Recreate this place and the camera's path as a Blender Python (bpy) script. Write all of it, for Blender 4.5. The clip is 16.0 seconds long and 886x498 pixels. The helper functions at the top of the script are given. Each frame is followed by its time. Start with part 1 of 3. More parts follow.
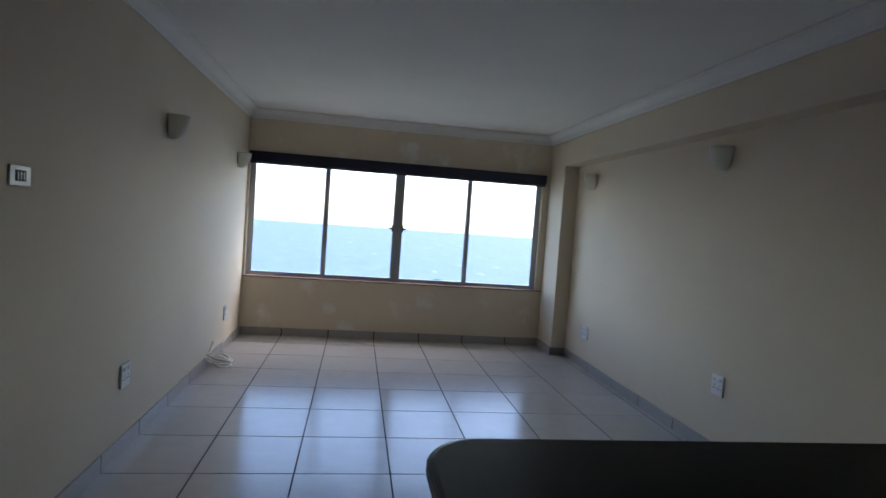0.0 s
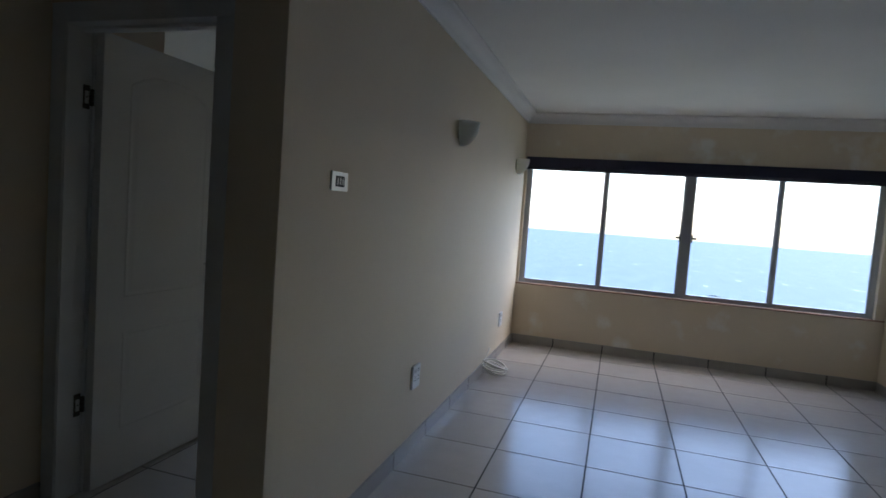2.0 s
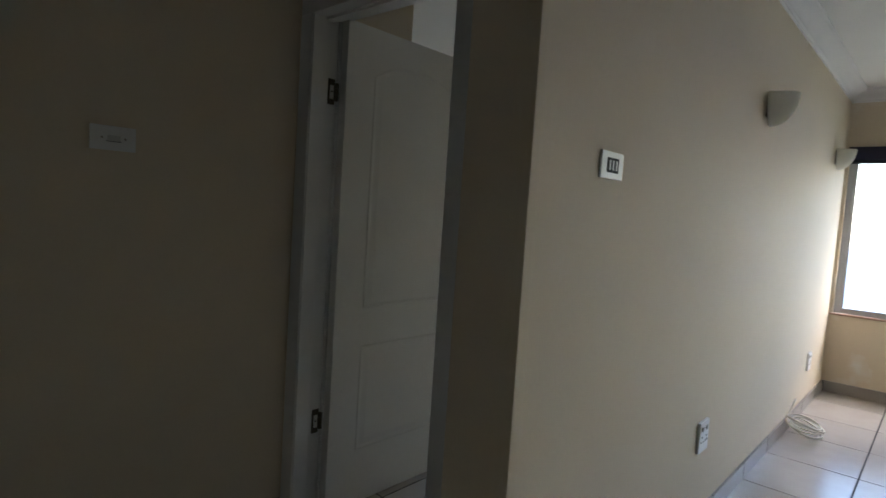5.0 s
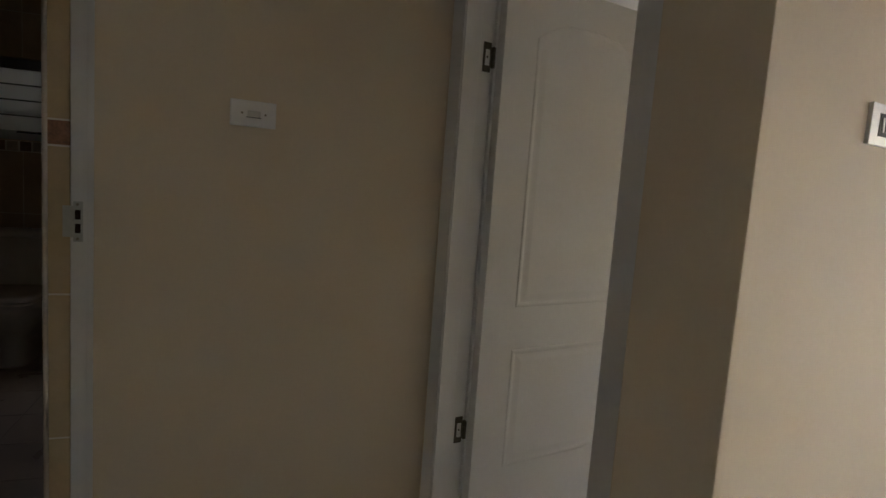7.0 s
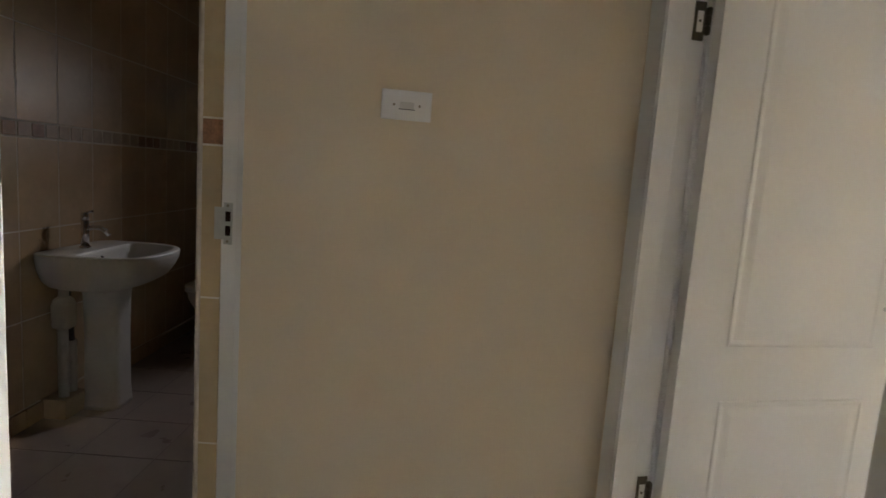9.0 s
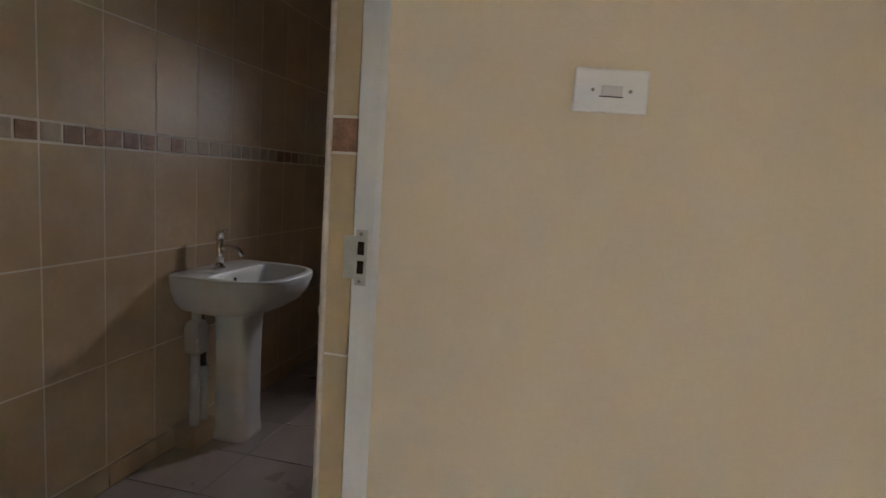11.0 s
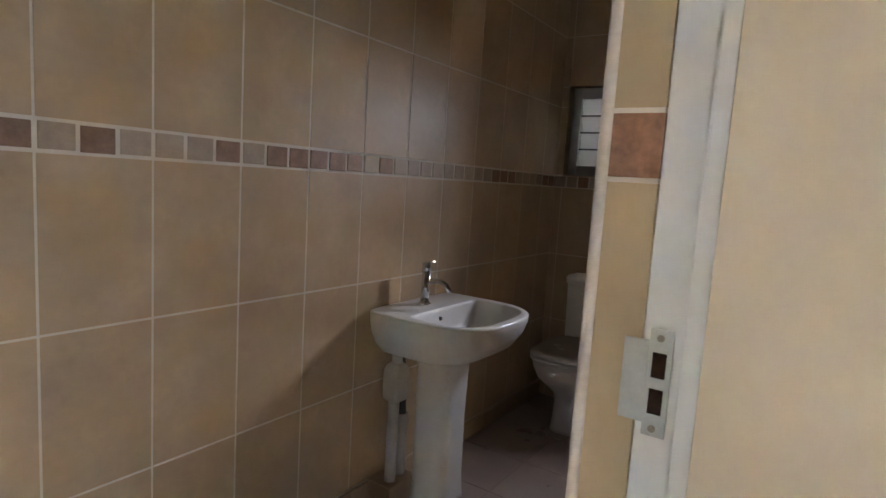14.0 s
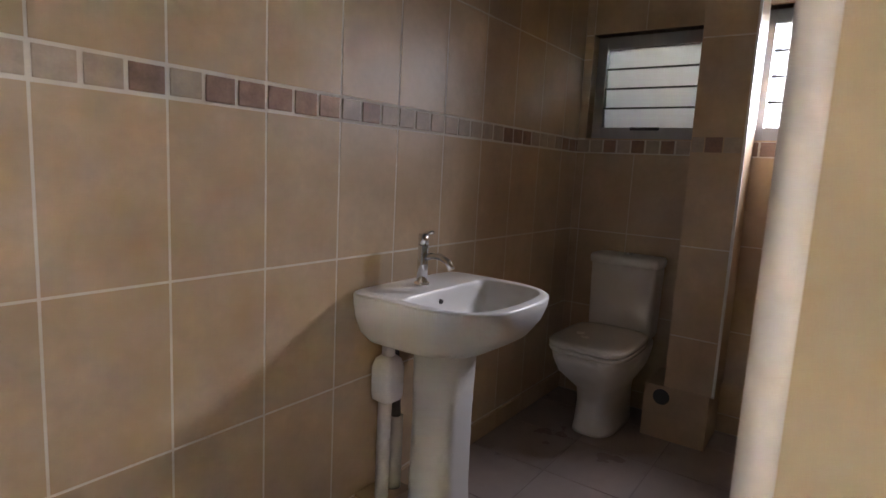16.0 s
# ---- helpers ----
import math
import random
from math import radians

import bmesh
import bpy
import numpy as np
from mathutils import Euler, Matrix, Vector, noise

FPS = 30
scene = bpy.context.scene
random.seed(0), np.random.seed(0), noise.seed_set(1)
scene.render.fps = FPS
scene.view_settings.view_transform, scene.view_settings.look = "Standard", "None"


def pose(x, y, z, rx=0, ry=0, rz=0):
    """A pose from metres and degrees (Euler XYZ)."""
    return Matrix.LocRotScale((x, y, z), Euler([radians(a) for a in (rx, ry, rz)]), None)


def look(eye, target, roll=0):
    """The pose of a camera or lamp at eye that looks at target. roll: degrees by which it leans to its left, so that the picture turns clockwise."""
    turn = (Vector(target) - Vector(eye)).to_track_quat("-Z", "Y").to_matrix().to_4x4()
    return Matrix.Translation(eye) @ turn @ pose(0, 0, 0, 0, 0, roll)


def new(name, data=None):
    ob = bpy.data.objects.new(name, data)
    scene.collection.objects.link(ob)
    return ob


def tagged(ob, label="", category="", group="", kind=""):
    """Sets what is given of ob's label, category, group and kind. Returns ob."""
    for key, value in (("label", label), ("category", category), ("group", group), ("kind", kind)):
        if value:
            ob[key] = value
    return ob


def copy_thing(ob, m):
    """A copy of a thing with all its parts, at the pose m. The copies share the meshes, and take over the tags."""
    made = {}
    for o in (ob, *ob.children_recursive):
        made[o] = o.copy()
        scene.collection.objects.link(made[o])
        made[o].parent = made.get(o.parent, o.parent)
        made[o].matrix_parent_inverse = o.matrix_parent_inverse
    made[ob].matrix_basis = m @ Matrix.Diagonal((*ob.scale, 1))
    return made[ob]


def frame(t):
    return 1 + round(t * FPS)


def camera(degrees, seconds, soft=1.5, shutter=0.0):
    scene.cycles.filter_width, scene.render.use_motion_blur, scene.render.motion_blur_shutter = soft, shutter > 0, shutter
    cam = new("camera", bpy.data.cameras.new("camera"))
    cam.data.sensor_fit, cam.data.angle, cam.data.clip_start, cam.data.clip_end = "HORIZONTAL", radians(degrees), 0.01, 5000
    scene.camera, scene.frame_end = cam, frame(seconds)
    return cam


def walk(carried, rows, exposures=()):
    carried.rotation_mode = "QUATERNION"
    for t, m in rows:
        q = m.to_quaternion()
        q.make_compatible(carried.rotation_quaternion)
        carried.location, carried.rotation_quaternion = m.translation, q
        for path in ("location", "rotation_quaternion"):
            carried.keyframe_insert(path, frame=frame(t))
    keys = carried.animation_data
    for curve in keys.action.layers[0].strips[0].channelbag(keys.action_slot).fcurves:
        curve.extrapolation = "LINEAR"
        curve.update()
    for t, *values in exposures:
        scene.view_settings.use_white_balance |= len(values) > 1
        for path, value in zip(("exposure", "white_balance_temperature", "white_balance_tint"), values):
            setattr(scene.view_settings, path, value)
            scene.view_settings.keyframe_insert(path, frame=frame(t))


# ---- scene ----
cam = camera(75.9, 16.0, shutter=0.3)
PATH = [
    (0, (1.223, 0.173, 1.405), (1.527, 2.148, 1.309), 4.1),
    (0.5, (1.201, 0.281, 1.404), (1.348, 2.273, 1.301), 4.1),
    (1, (1.157, 0.358, 1.395), (1.048, 2.352, 1.279), 4.1),
    (1.5, (1.099, 0.431, 1.383), (0.721, 2.392, 1.258), 4.1),
    (2, (1.032, 0.497, 1.379), (0.449, 2.405, 1.246), 4.2),
    (2.5, (0.961, 0.565, 1.376), (0.237, 2.424, 1.239), 4.3),
    (3, (0.891, 0.621, 1.367), (0.067, 2.438, 1.232), 4.2),
    (3.5, (0.821, 0.701, 1.354), (-0.111, 2.466, 1.221), 4.2),
    (4, (0.763, 0.798, 1.35), (-0.296, 2.49, 1.212), 4.1),
    (4.5, (0.735, 0.904, 1.336), (-0.46, 2.501, 1.192), 4.1),
    (4.7, (0.731, 0.942, 1.324), (-0.519, 2.496, 1.183), 3.9),
    (6.8, (0.492, 1.201, 1.295), (-1.17, 2.294, 1.091), 4.1),
    (7, (0.488, 1.229, 1.297), (-1.203, 2.276, 1.08), 4.1),
    (7.5, (0.419, 1.3, 1.289), (-1.34, 2.226, 1.073), 3.9),
    (8, (0.358, 1.361, 1.289), (-1.467, 2.15, 1.067), 3.9),
    (8.5, (0.305, 1.407, 1.282), (-1.583, 2.026, 1.054), 3.9),
    (9, (0.234, 1.42, 1.301), (-1.703, 1.845, 1.04), 4.1),
    (9.5, (0.12, 1.357, 1.293), (-1.836, 1.69, 1.041), 4.1),
    (11.8, (-0.362, 1.354, 1.3), (-2.33, 1.101, 1.046), 3.6),
    (12, (-0.393, 1.351, 1.304), (-2.352, 1.04, 1.048), 3.6),
    (12.5, (-0.456, 1.333, 1.302), (-2.385, 0.867, 1.05), 3.5),
    (13, (-0.535, 1.29, 1.317), (-2.426, 0.69, 1.068), 3.6),
    (13.5, (-0.628, 1.237, 1.327), (-2.492, 0.557, 1.08), 3.5),
    (14, (-0.701, 1.185, 1.319), (-2.552, 0.466, 1.084), 3.6),
    (14.5, (-0.786, 1.145, 1.31), (-2.634, 0.413, 1.086), 3.5),
    (15, (-0.886, 1.119, 1.294), (-2.728, 0.371, 1.07), 3.4),
    (15.5, (-0.998, 1.107, 1.249), (-2.833, 0.348, 1.005), 3.2),
    (16, (-1.082, 1.09, 1.214), (-2.909, 0.327, 0.931), 3.0),
]
EXPOSURES = [(0.0, 2.30, 6100, 14), (2.5, 2.25, 6200, 14), (3.5, 2.60, 6400, 14), (4.5, 2.98, 6550, 12), (7.0, 4.22, 8000, 22), (9.5, 5.50, 7850, 23), (12.5, 6.48, 7300, 24), (14.5, 6.95, 7200, 26), (15.5, 7.12, 7350, 29), (16.0, 7.27, 7250, 28)]
walk(cam, [(t, look(eye, target, roll)) for t, eye, target, roll in PATH], EXPOSURES)

# ---- world, sun, exposure ----
world = bpy.data.worlds.new("sky")
scene.world = world
world.use_nodes = True
wn = world.node_tree
sky = wn.nodes.new("ShaderNodeTexSky")
sky.sky_type = "NISHITA"
sky.sun_disc = False
sky.sun_elevation = radians(56)
sky.sun_rotation = radians(66)
sky.air_density, sky.dust_density, sky.ozone_density = 1.0, 1.2, 1.0
wn.links.new(sky.outputs["Color"], wn.nodes["Background"].inputs["Color"])
wn.nodes["Background"].inputs["Strength"].default_value = 0.15
sun_data = bpy.data.lights.new("sun", "SUN")
sun_data.energy, sun_data.angle, sun_data.color = 0.5, radians(60), (1.0, 0.98, 0.95)
sun = new("sun", sun_data)
sun.matrix_world = look((0, 0, 30), (-18.5, -8.2, 0))
# daylight through the hidden louvre window of the bathroom
louvre_data = bpy.data.lights.new("louvre_daylight", "AREA")
louvre_data.shape, louvre_data.size, louvre_data.size_y = "RECTANGLE", 0.20, 0.36
louvre_data.energy, louvre_data.color, louvre_data.spread = 0.03, (0.74, 0.87, 1.0), radians(80)
louvre_light = new("louvre_daylight", louvre_data)
louvre_light.matrix_world = pose(-2.396, 0.161, 0, rz=-12.7) @ look((-1.755, 1.01, 1.70), (0.05, 0.0, 0.45))

# ---- materials ----
def mat(name, color, rough=0.6, var=0.08, scale=6.0, fine=180.0, bump=0.0, bump_scale=220.0, metal=0.0, spec=0.5,
        stain=None, stain_scale=2.0, stain_range=(0.55, 0.75), per_object=0.0, coat=0.0, rough_var=0.08):
    m = bpy.data.materials.new(name)
    m.use_nodes = True
    t = m.node_tree
    b = t.nodes["Principled BSDF"]
    b.inputs["Roughness"].default_value, b.inputs["Metallic"].default_value = rough, metal
    b.inputs["Specular IOR Level"].default_value = spec
    b.inputs["Coat Weight"].default_value = coat
    co = t.nodes.new("ShaderNodeNewGeometry")
    big = t.nodes.new("ShaderNodeTexNoise")
    big.inputs["Scale"].default_value, big.inputs["Detail"].default_value = scale, 6
    small = t.nodes.new("ShaderNodeTexNoise")
    small.inputs["Scale"].default_value, small.inputs["Detail"].default_value = fine, 2
    for n in (big, small):
        t.links.new(co.outputs["Position"], n.inputs["Vector"])
    add = t.nodes.new("ShaderNodeMath")
    add.operation = "MULTIPLY_ADD"
    t.links.new(small.outputs["Fac"], add.inputs[0])
    add.inputs[1].default_value = 0.35
    t.links.new(big.outputs["Fac"], add.inputs[2])
    mr = t.nodes.new("ShaderNodeMapRange")
    mr.inputs["From Min"].default_value, mr.inputs["From Max"].default_value = 0.4, 0.95
    mr.inputs["To Min"].default_value, mr.inputs["To Max"].default_value = 1 - var, 1 + var
    t.links.new(add.outputs[0], mr.inputs["Value"])
    hsv = t.nodes.new("ShaderNodeHueSaturation")
    hsv.inputs["Color"].default_value = (*color, 1)
    value = mr.outputs["Result"]
    if per_object:
        oi = t.nodes.new("ShaderNodeObjectInfo")
        pr = t.nodes.new("ShaderNodeMapRange")
        pr.inputs["To Min"].default_value, pr.inputs["To Max"].default_value = 1 - per_object, 1 + per_object
        t.links.new(oi.outputs["Random"], pr.inputs["Value"])
        mul = t.nodes.new("ShaderNodeMath")
        mul.operation = "MULTIPLY"
        t.links.new(value, mul.inputs[0])
        t.links.new(pr.outputs["Result"], mul.inputs[1])
        value = mul.outputs[0]
    t.links.new(value, hsv.inputs["Value"])
    out = hsv.outputs["Color"]
    if stain:
        sn = t.nodes.new("ShaderNodeTexNoise")
        sn.inputs["Scale"].default_value, sn.inputs["Detail"].default_value = stain_scale, 8
        t.links.new(co.outputs["Position"], sn.inputs["Vector"])
        sr = t.nodes.new("ShaderNodeMapRange")
        sr.inputs["From Min"].default_value, sr.inputs["From Max"].default_value = stain_range
        t.links.new(sn.outputs["Fac"], sr.inputs["Value"])
        mix = t.nodes.new("ShaderNodeMix")
        mix.data_type = "RGBA"
        t.links.new(sr.outputs["Result"], mix.inputs["Factor"])
        t.links.new(out, mix.inputs["A"])
        mix.inputs["B"].default_value = (*stain, 1)
        out = mix.outputs["Result"]
    t.links.new(out, b.inputs["Base Color"])
    rr = t.nodes.new("ShaderNodeMapRange")
    rr.inputs["To Min"].default_value, rr.inputs["To Max"].default_value = max(0.02, rough - rough_var), min(1, rough + rough_var)
    t.links.new(big.outputs["Fac"], rr.inputs["Value"])
    t.links.new(rr.outputs["Result"], b.inputs["Roughness"])
    if bump:
        bn = t.nodes.new("ShaderNodeTexNoise")
        bn.inputs["Scale"].default_value, bn.inputs["Detail"].default_value = bump_scale, 3
        t.links.new(co.outputs["Position"], bn.inputs["Vector"])
        bp = t.nodes.new("ShaderNodeBump")
        bp.inputs["Strength"].default_value, bp.inputs["Distance"].default_value = bump, 0.002
        t.links.new(bn.outputs["Fac"], bp.inputs["Height"])
        t.links.new(bp.outputs["Normal"], b.inputs["Normal"])
    return m


WALL = mat("cream wall paint", (0.705, 0.60, 0.450), 0.75, 0.035, 1.6, 90, 0.25, 160)
WALL_DAMP = mat("cream wall paint with damp bloom", (0.705, 0.60, 0.450), 0.78, 0.05, 2.0, 90, 0.3, 160,
                stain=(0.80, 0.77, 0.70), stain_scale=3.4, stain_range=(0.56, 0.70))
CEIL = mat("white ceiling paint", (0.84, 0.83, 0.80), 0.85, 0.03, 2.0, 120, 0.1)
CORNICE = mat("white plaster cornice", (0.80, 0.79, 0.77), 0.7, 0.03, 4, 120)
TILE = mat("pale ceramic floor tile", (0.54, 0.495, 0.45), 0.20, 0.03, 9.0, 160, 0.02, 60, per_object=0.03, spec=0.7, rough_var=0.012,
           stain=(0.51, 0.46, 0.415), stain_scale=7.0, stain_range=(0.40, 0.95))
GROUT = mat("dark floor grout", (0.035, 0.036, 0.042), 0.9, 0.15, 12, 200, 0.3, spec=0.25)
SKIRT = mat("grey ceramic skirting tile", (0.36, 0.33, 0.30), 0.35, 0.06, 8, 90, per_object=0.05)
BTILE = mat("beige bathroom wall tile", (0.54, 0.395, 0.262), 0.42, 0.16, 5.5, 40, 0.08, 30, per_object=0.05, spec=0.55,
            stain=(0.51, 0.36, 0.215), stain_scale=6.5, stain_range=(0.42, 0.80))
JTILE = mat("pale yellow doorway tile", (0.51, 0.385, 0.23), 0.4, 0.10, 10, 60, 0.06, 40, per_object=0.04,
            stain=(0.55, 0.40, 0.23), stain_scale=14.0, stain_range=(0.5, 0.85))
WGROUT = mat("white wall grout", (0.74, 0.69, 0.61), 0.9, 0.08, 20, 200, 0.2)
MOS_A = mat("brown tumbled mosaic", (0.30, 0.18, 0.125), 0.5, 0.28, 30, 150, 0.3, 90, per_object=0.2)
MOS_B = mat("grey tumbled mosaic", (0.46, 0.37, 0.29), 0.5, 0.15, 30, 150, 0.3, 90, per_object=0.12)
MOS_C = mat("rust travertine mosaic", (0.33, 0.16, 0.09), 0.55, 0.35, 40, 160, 0.4, 70)
BFLOOR = mat("grey-brown bathroom floor tile", (0.36, 0.30, 0.275), 0.30, 0.10, 5, 60, 0.05, per_object=0.04)
BGROUT = mat("brown floor grout", (0.30, 0.26, 0.235), 0.9, 0.1)
DOORP = mat("white door paint", (0.78, 0.77, 0.735), 0.45, 0.04, 3, 60, 0.08, 80)
FRAMEP = mat("white gloss frame paint", (0.78, 0.78, 0.76), 0.35, 0.04, 6, 80, 0.12, 60)
ALU = mat("grey window aluminium", (0.42, 0.43, 0.45), 0.4, 0.06, 10, 120, metal=0.6)
BLIND = mat("navy blind fabric", (0.018, 0.018, 0.045), 0.8, 0.15, 20, 400, 0.3, 500)
SILL = mat("brown sill paint", (0.35, 0.22, 0.16), 0.5, 0.1, 12, 80)
GRANITE = mat("dark polished counter top", (0.007, 0.0068, 0.006), 0.4, 0.3, 60, 300, spec=0.1)
PLASTIC = mat("white plastic", (0.80, 0.80, 0.79), 0.35, 0.02, 10, 100)
SWITCHED = mat("pale grey rocker", (0.62, 0.62, 0.60), 0.4, 0.02, 10, 100)
DARK = mat("dark slot", (0.03, 0.03, 0.03), 0.6, 0.1)
SCREEN = mat("grey display glass", (0.04, 0.045, 0.05), 0.6, 0.1, 40, 200, spec=0.15)
SHADE = mat("frosted shade glass", (0.86, 0.85, 0.78), 0.5, 0.04, 12, 100)


def translucent(m, color, share):
    t = m.node_tree
    tr = t.nodes.new("ShaderNodeBsdfTranslucent")
    tr.inputs["Color"].default_value = (*color, 1)
    mx = t.nodes.new("ShaderNodeMixShader")
    mx.inputs["Fac"].default_value = share
    t.links.new(t.nodes["Principled BSDF"].outputs["BSDF"], mx.inputs[1])
    t.links.new(tr.outputs["BSDF"], mx.inputs[2])
    t.links.new(mx.outputs["Shader"], t.nodes["Material Output"].inputs["Surface"])


translucent(SHADE, (0.97, 0.97, 0.90), 0.45)
BRASS = mat("dull steel hinge", (0.30, 0.27, 0.22), 0.4, 0.2, 60, 300, metal=0.8)
TRIM = mat("off-white edge trim", (0.66, 0.60, 0.53), 0.6, 0.12, 30, 120, 0.2, 80)
SLOT = mat("dark brown bolt slot", (0.035, 0.018, 0.012), 0.8, 0.4, 80, 300, spec=0.1)
HINGE = mat("tarnished hinge steel", (0.10, 0.085, 0.06), 0.45, 0.3, 60, 300, metal=0.5)
STEEL = mat("galvanised strike plate", (0.50, 0.52, 0.49), 0.42, 0.12, 30, 200, metal=0.6)
CHROME = mat("chrome", (0.72, 0.72, 0.73), 0.08, 0.02, 20, 200, metal=1.0, rough_var=0.03)
CERAMIC = mat("white glazed ceramic", (0.78, 0.77, 0.75), 0.3, 0.02, 5, 60, rough_var=0.02)
SEAT = mat("white toilet seat plastic", (0.72, 0.70, 0.66), 0.25, 0.02, 5, 60)
PIPE = mat("white waste pipe plastic", (0.72, 0.71, 0.67), 0.4, 0.06, 20, 90)
CABLE = mat("cream cable sheath", (0.80, 0.77, 0.68), 0.5, 0.06, 20, 90)
CABLE_DARK = mat("dark hose", (0.05, 0.045, 0.04), 0.4, 0.2, 30, 90)


def glass(name, rough, tint, alpha):
    m = bpy.data.materials.new(name)
    m.use_nodes = True
    b = m.node_tree.nodes["Principled BSDF"]
    b.inputs["Base Color"].default_value = (*tint, 1)
    b.inputs["Roughness"].default_value = rough
    b.inputs["Transmission Weight"].default_value = 1.0
    b.inputs["IOR"].default_value = alpha
    return m


GLASS = glass("clear window glass", 0.0, (0.98, 0.99, 0.99), 1.06)
FROST = glass("frosted louvre glass", 0.55, (0.93, 0.93, 0.95), 1.2)


def water_material():
    m = bpy.data.materials.new("sea water")
    m.use_nodes = True
    t = m.node_tree
    b = t.nodes["Principled BSDF"]
    b.inputs["Roughness"].default_value = 0.6
    b.inputs["Specular IOR Level"].default_value = 0.2
    co = t.nodes.new("ShaderNodeNewGeometry")
    mp = t.nodes.new("ShaderNodeMapping")
    mp.inputs["Scale"].default_value = (0.035, 0.010, 1)
    n = t.nodes.new("ShaderNodeTexNoise")
    n.inputs["Scale"].default_value, n.inputs["Detail"].default_value = 1.4, 8
    r = t.nodes.new("ShaderNodeValToRGB")
    e = r.color_ramp.elements
    e[0].position, e[0].color = 0.30, (0.150, 0.206, 0.268, 1)
    e[1].position, e[1].color = 0.60, (0.166, 0.226, 0.288, 1)
    foam = e.new(0.675)
    foam.color = (0.178, 0.238, 0.298, 1)
    crest = e.new(0.705)
    crest.color = (0.36, 0.40, 0.41, 1)
    t.links.new(co.outputs["Position"], mp.inputs["Vector"])
    t.links.new(mp.outputs["Vector"], n.inputs["Vector"])
    t.links.new(n.outputs["Fac"], r.inputs["Fac"])
    t.links.new(r.outputs["Color"], b.inputs["Base Color"])
    return m


WATER = water_material()
# for the added, unseen surfaces that limit light to the louvre windows
BAFFLE = mat("weathered pale plaster", (0.60, 0.59, 0.57), 0.9, 0.1, 3, 60)
LEAF = mat("dark green leaf", (0.06, 0.09, 0.05), 0.6, 0.3, 20, 90, per_object=0.1)
BARK = mat("brown bark", (0.12, 0.09, 0.06), 0.9, 0.3, 20, 90)


# ---- mesh helpers ----
def box(bm, x0, x1, y0, y1, z0, z1, bevel=0.0):
    vs = [bm.verts.new((x, y, z)) for z in (z0, z1) for y in (y0, y1) for x in (x0, x1)]
    fs = [bm.faces.new([vs[i] for i in f]) for f in
          ((0, 2, 3, 1), (4, 5, 7, 6), (0, 1, 5, 4), (2, 6, 7, 3), (0, 4, 6, 2), (1, 3, 7, 5))]
    if bevel:
        es = list({e for f in fs for e in f.edges})
        bmesh.ops.bevel(bm, geom=es, offset=bevel, segments=2, profile=0.7, affect="EDGES")
    return bm


def cyl(bm, base, top, r0, r1=None, n=20):
    r1 = r0 if r1 is None else r1
    a, b = Vector(base), Vector(top)
    q = (b - a).to_track_quat("Z", "Y")
    rings = []
    for c, r in ((a, r0), (b, r1)):
        rings.append([bm.verts.new(c + q @ Vector((r * math.cos(2 * math.pi * i / n), r * math.sin(2 * math.pi * i / n), 0))) for i in range(n)])
    for i in range(n):
        bm.faces.new((rings[0][i], rings[0][(i + 1) % n], rings[1][(i + 1) % n], rings[1][i]))
    bm.faces.new(rings[0][::-1])
    bm.faces.new(rings[1])
    return bm


def loft(bm, rings, cap_start=True, cap_end=True):
    made = [[bm.verts.new(p) for p in ring] for ring in rings]
    n = len(made[0])
    for a, b in zip(made, made[1:]):
        for i in range(n):
            bm.faces.new((a[i], a[(i + 1) % n], b[(i + 1) % n], b[i]))
    if cap_start:
        bm.faces.new(made[0][::-1])
    if cap_end:
        bm.faces.new(made[-1])
    return bm


def oval(cx, cy, z, a, b, power=2.6, n=40, flat_back=None):
    ring = []
    for i in range(n):
        w = 2 * math.pi * i / n
        c, s = math.cos(w), math.sin(w)
        x = cx + a * math.copysign(abs(c) ** (2 / power), c)
        y = cy + b * math.copysign(abs(s) ** (2 / power), s)
        if flat_back is not None:
            y = max(y, flat_back)
        ring.append((x, y, z))
    return ring


def tube(bm, pts, r, n=10):
    pts = [Vector(p) for p in pts]
    rings = []
    for i, p in enumerate(pts):
        d = (pts[min(i + 1, len(pts) - 1)] - pts[max(i - 1, 0)]).normalized()
        q = d.to_track_quat("Z", "Y")
        rings.append([p + q @ Vector((r * math.cos(2 * math.pi * k / n), r * math.sin(2 * math.pi * k / n), 0)) for k in range(n)])
    return loft(bm, rings)


def mesh_of(name, bm, material, smooth=False):
    bmesh.ops.recalc_face_normals(bm, faces=bm.faces)
    me = bpy.data.meshes.new(name)
    bm.to_mesh(me)
    bm.free()
    me.materials.append(material)
    if smooth:
        for p in me.polygons:
            p.use_smooth = True
    return me


def part(name, bm, material, parent, label="", smooth=False, at=None):
    ob = new(name, mesh_of(name, bm, material, smooth))
    ob.parent = parent
    if at is not None:
        ob.matrix_local = at
    if label:
        ob["label"] = label
    return ob


def thing(name, label, category, group="", kind="", at=None):
    ob = new(name)
    if at is not None:
        ob.matrix_world = at
    return tagged(ob, label, category, group, kind)


def structure(name, bm, material, label, category, at=None, smooth=False):
    ob = new(name, mesh_of(name, bm, material, smooth))
    if at is not None:
        ob.matrix_world = at
    return tagged(ob, label, category, kind="structure")


def boxes(*args, bevel=0.0):
    bm = bmesh.new()
    for a in args:
        box(bm, *a, bevel=bevel)
    return bm


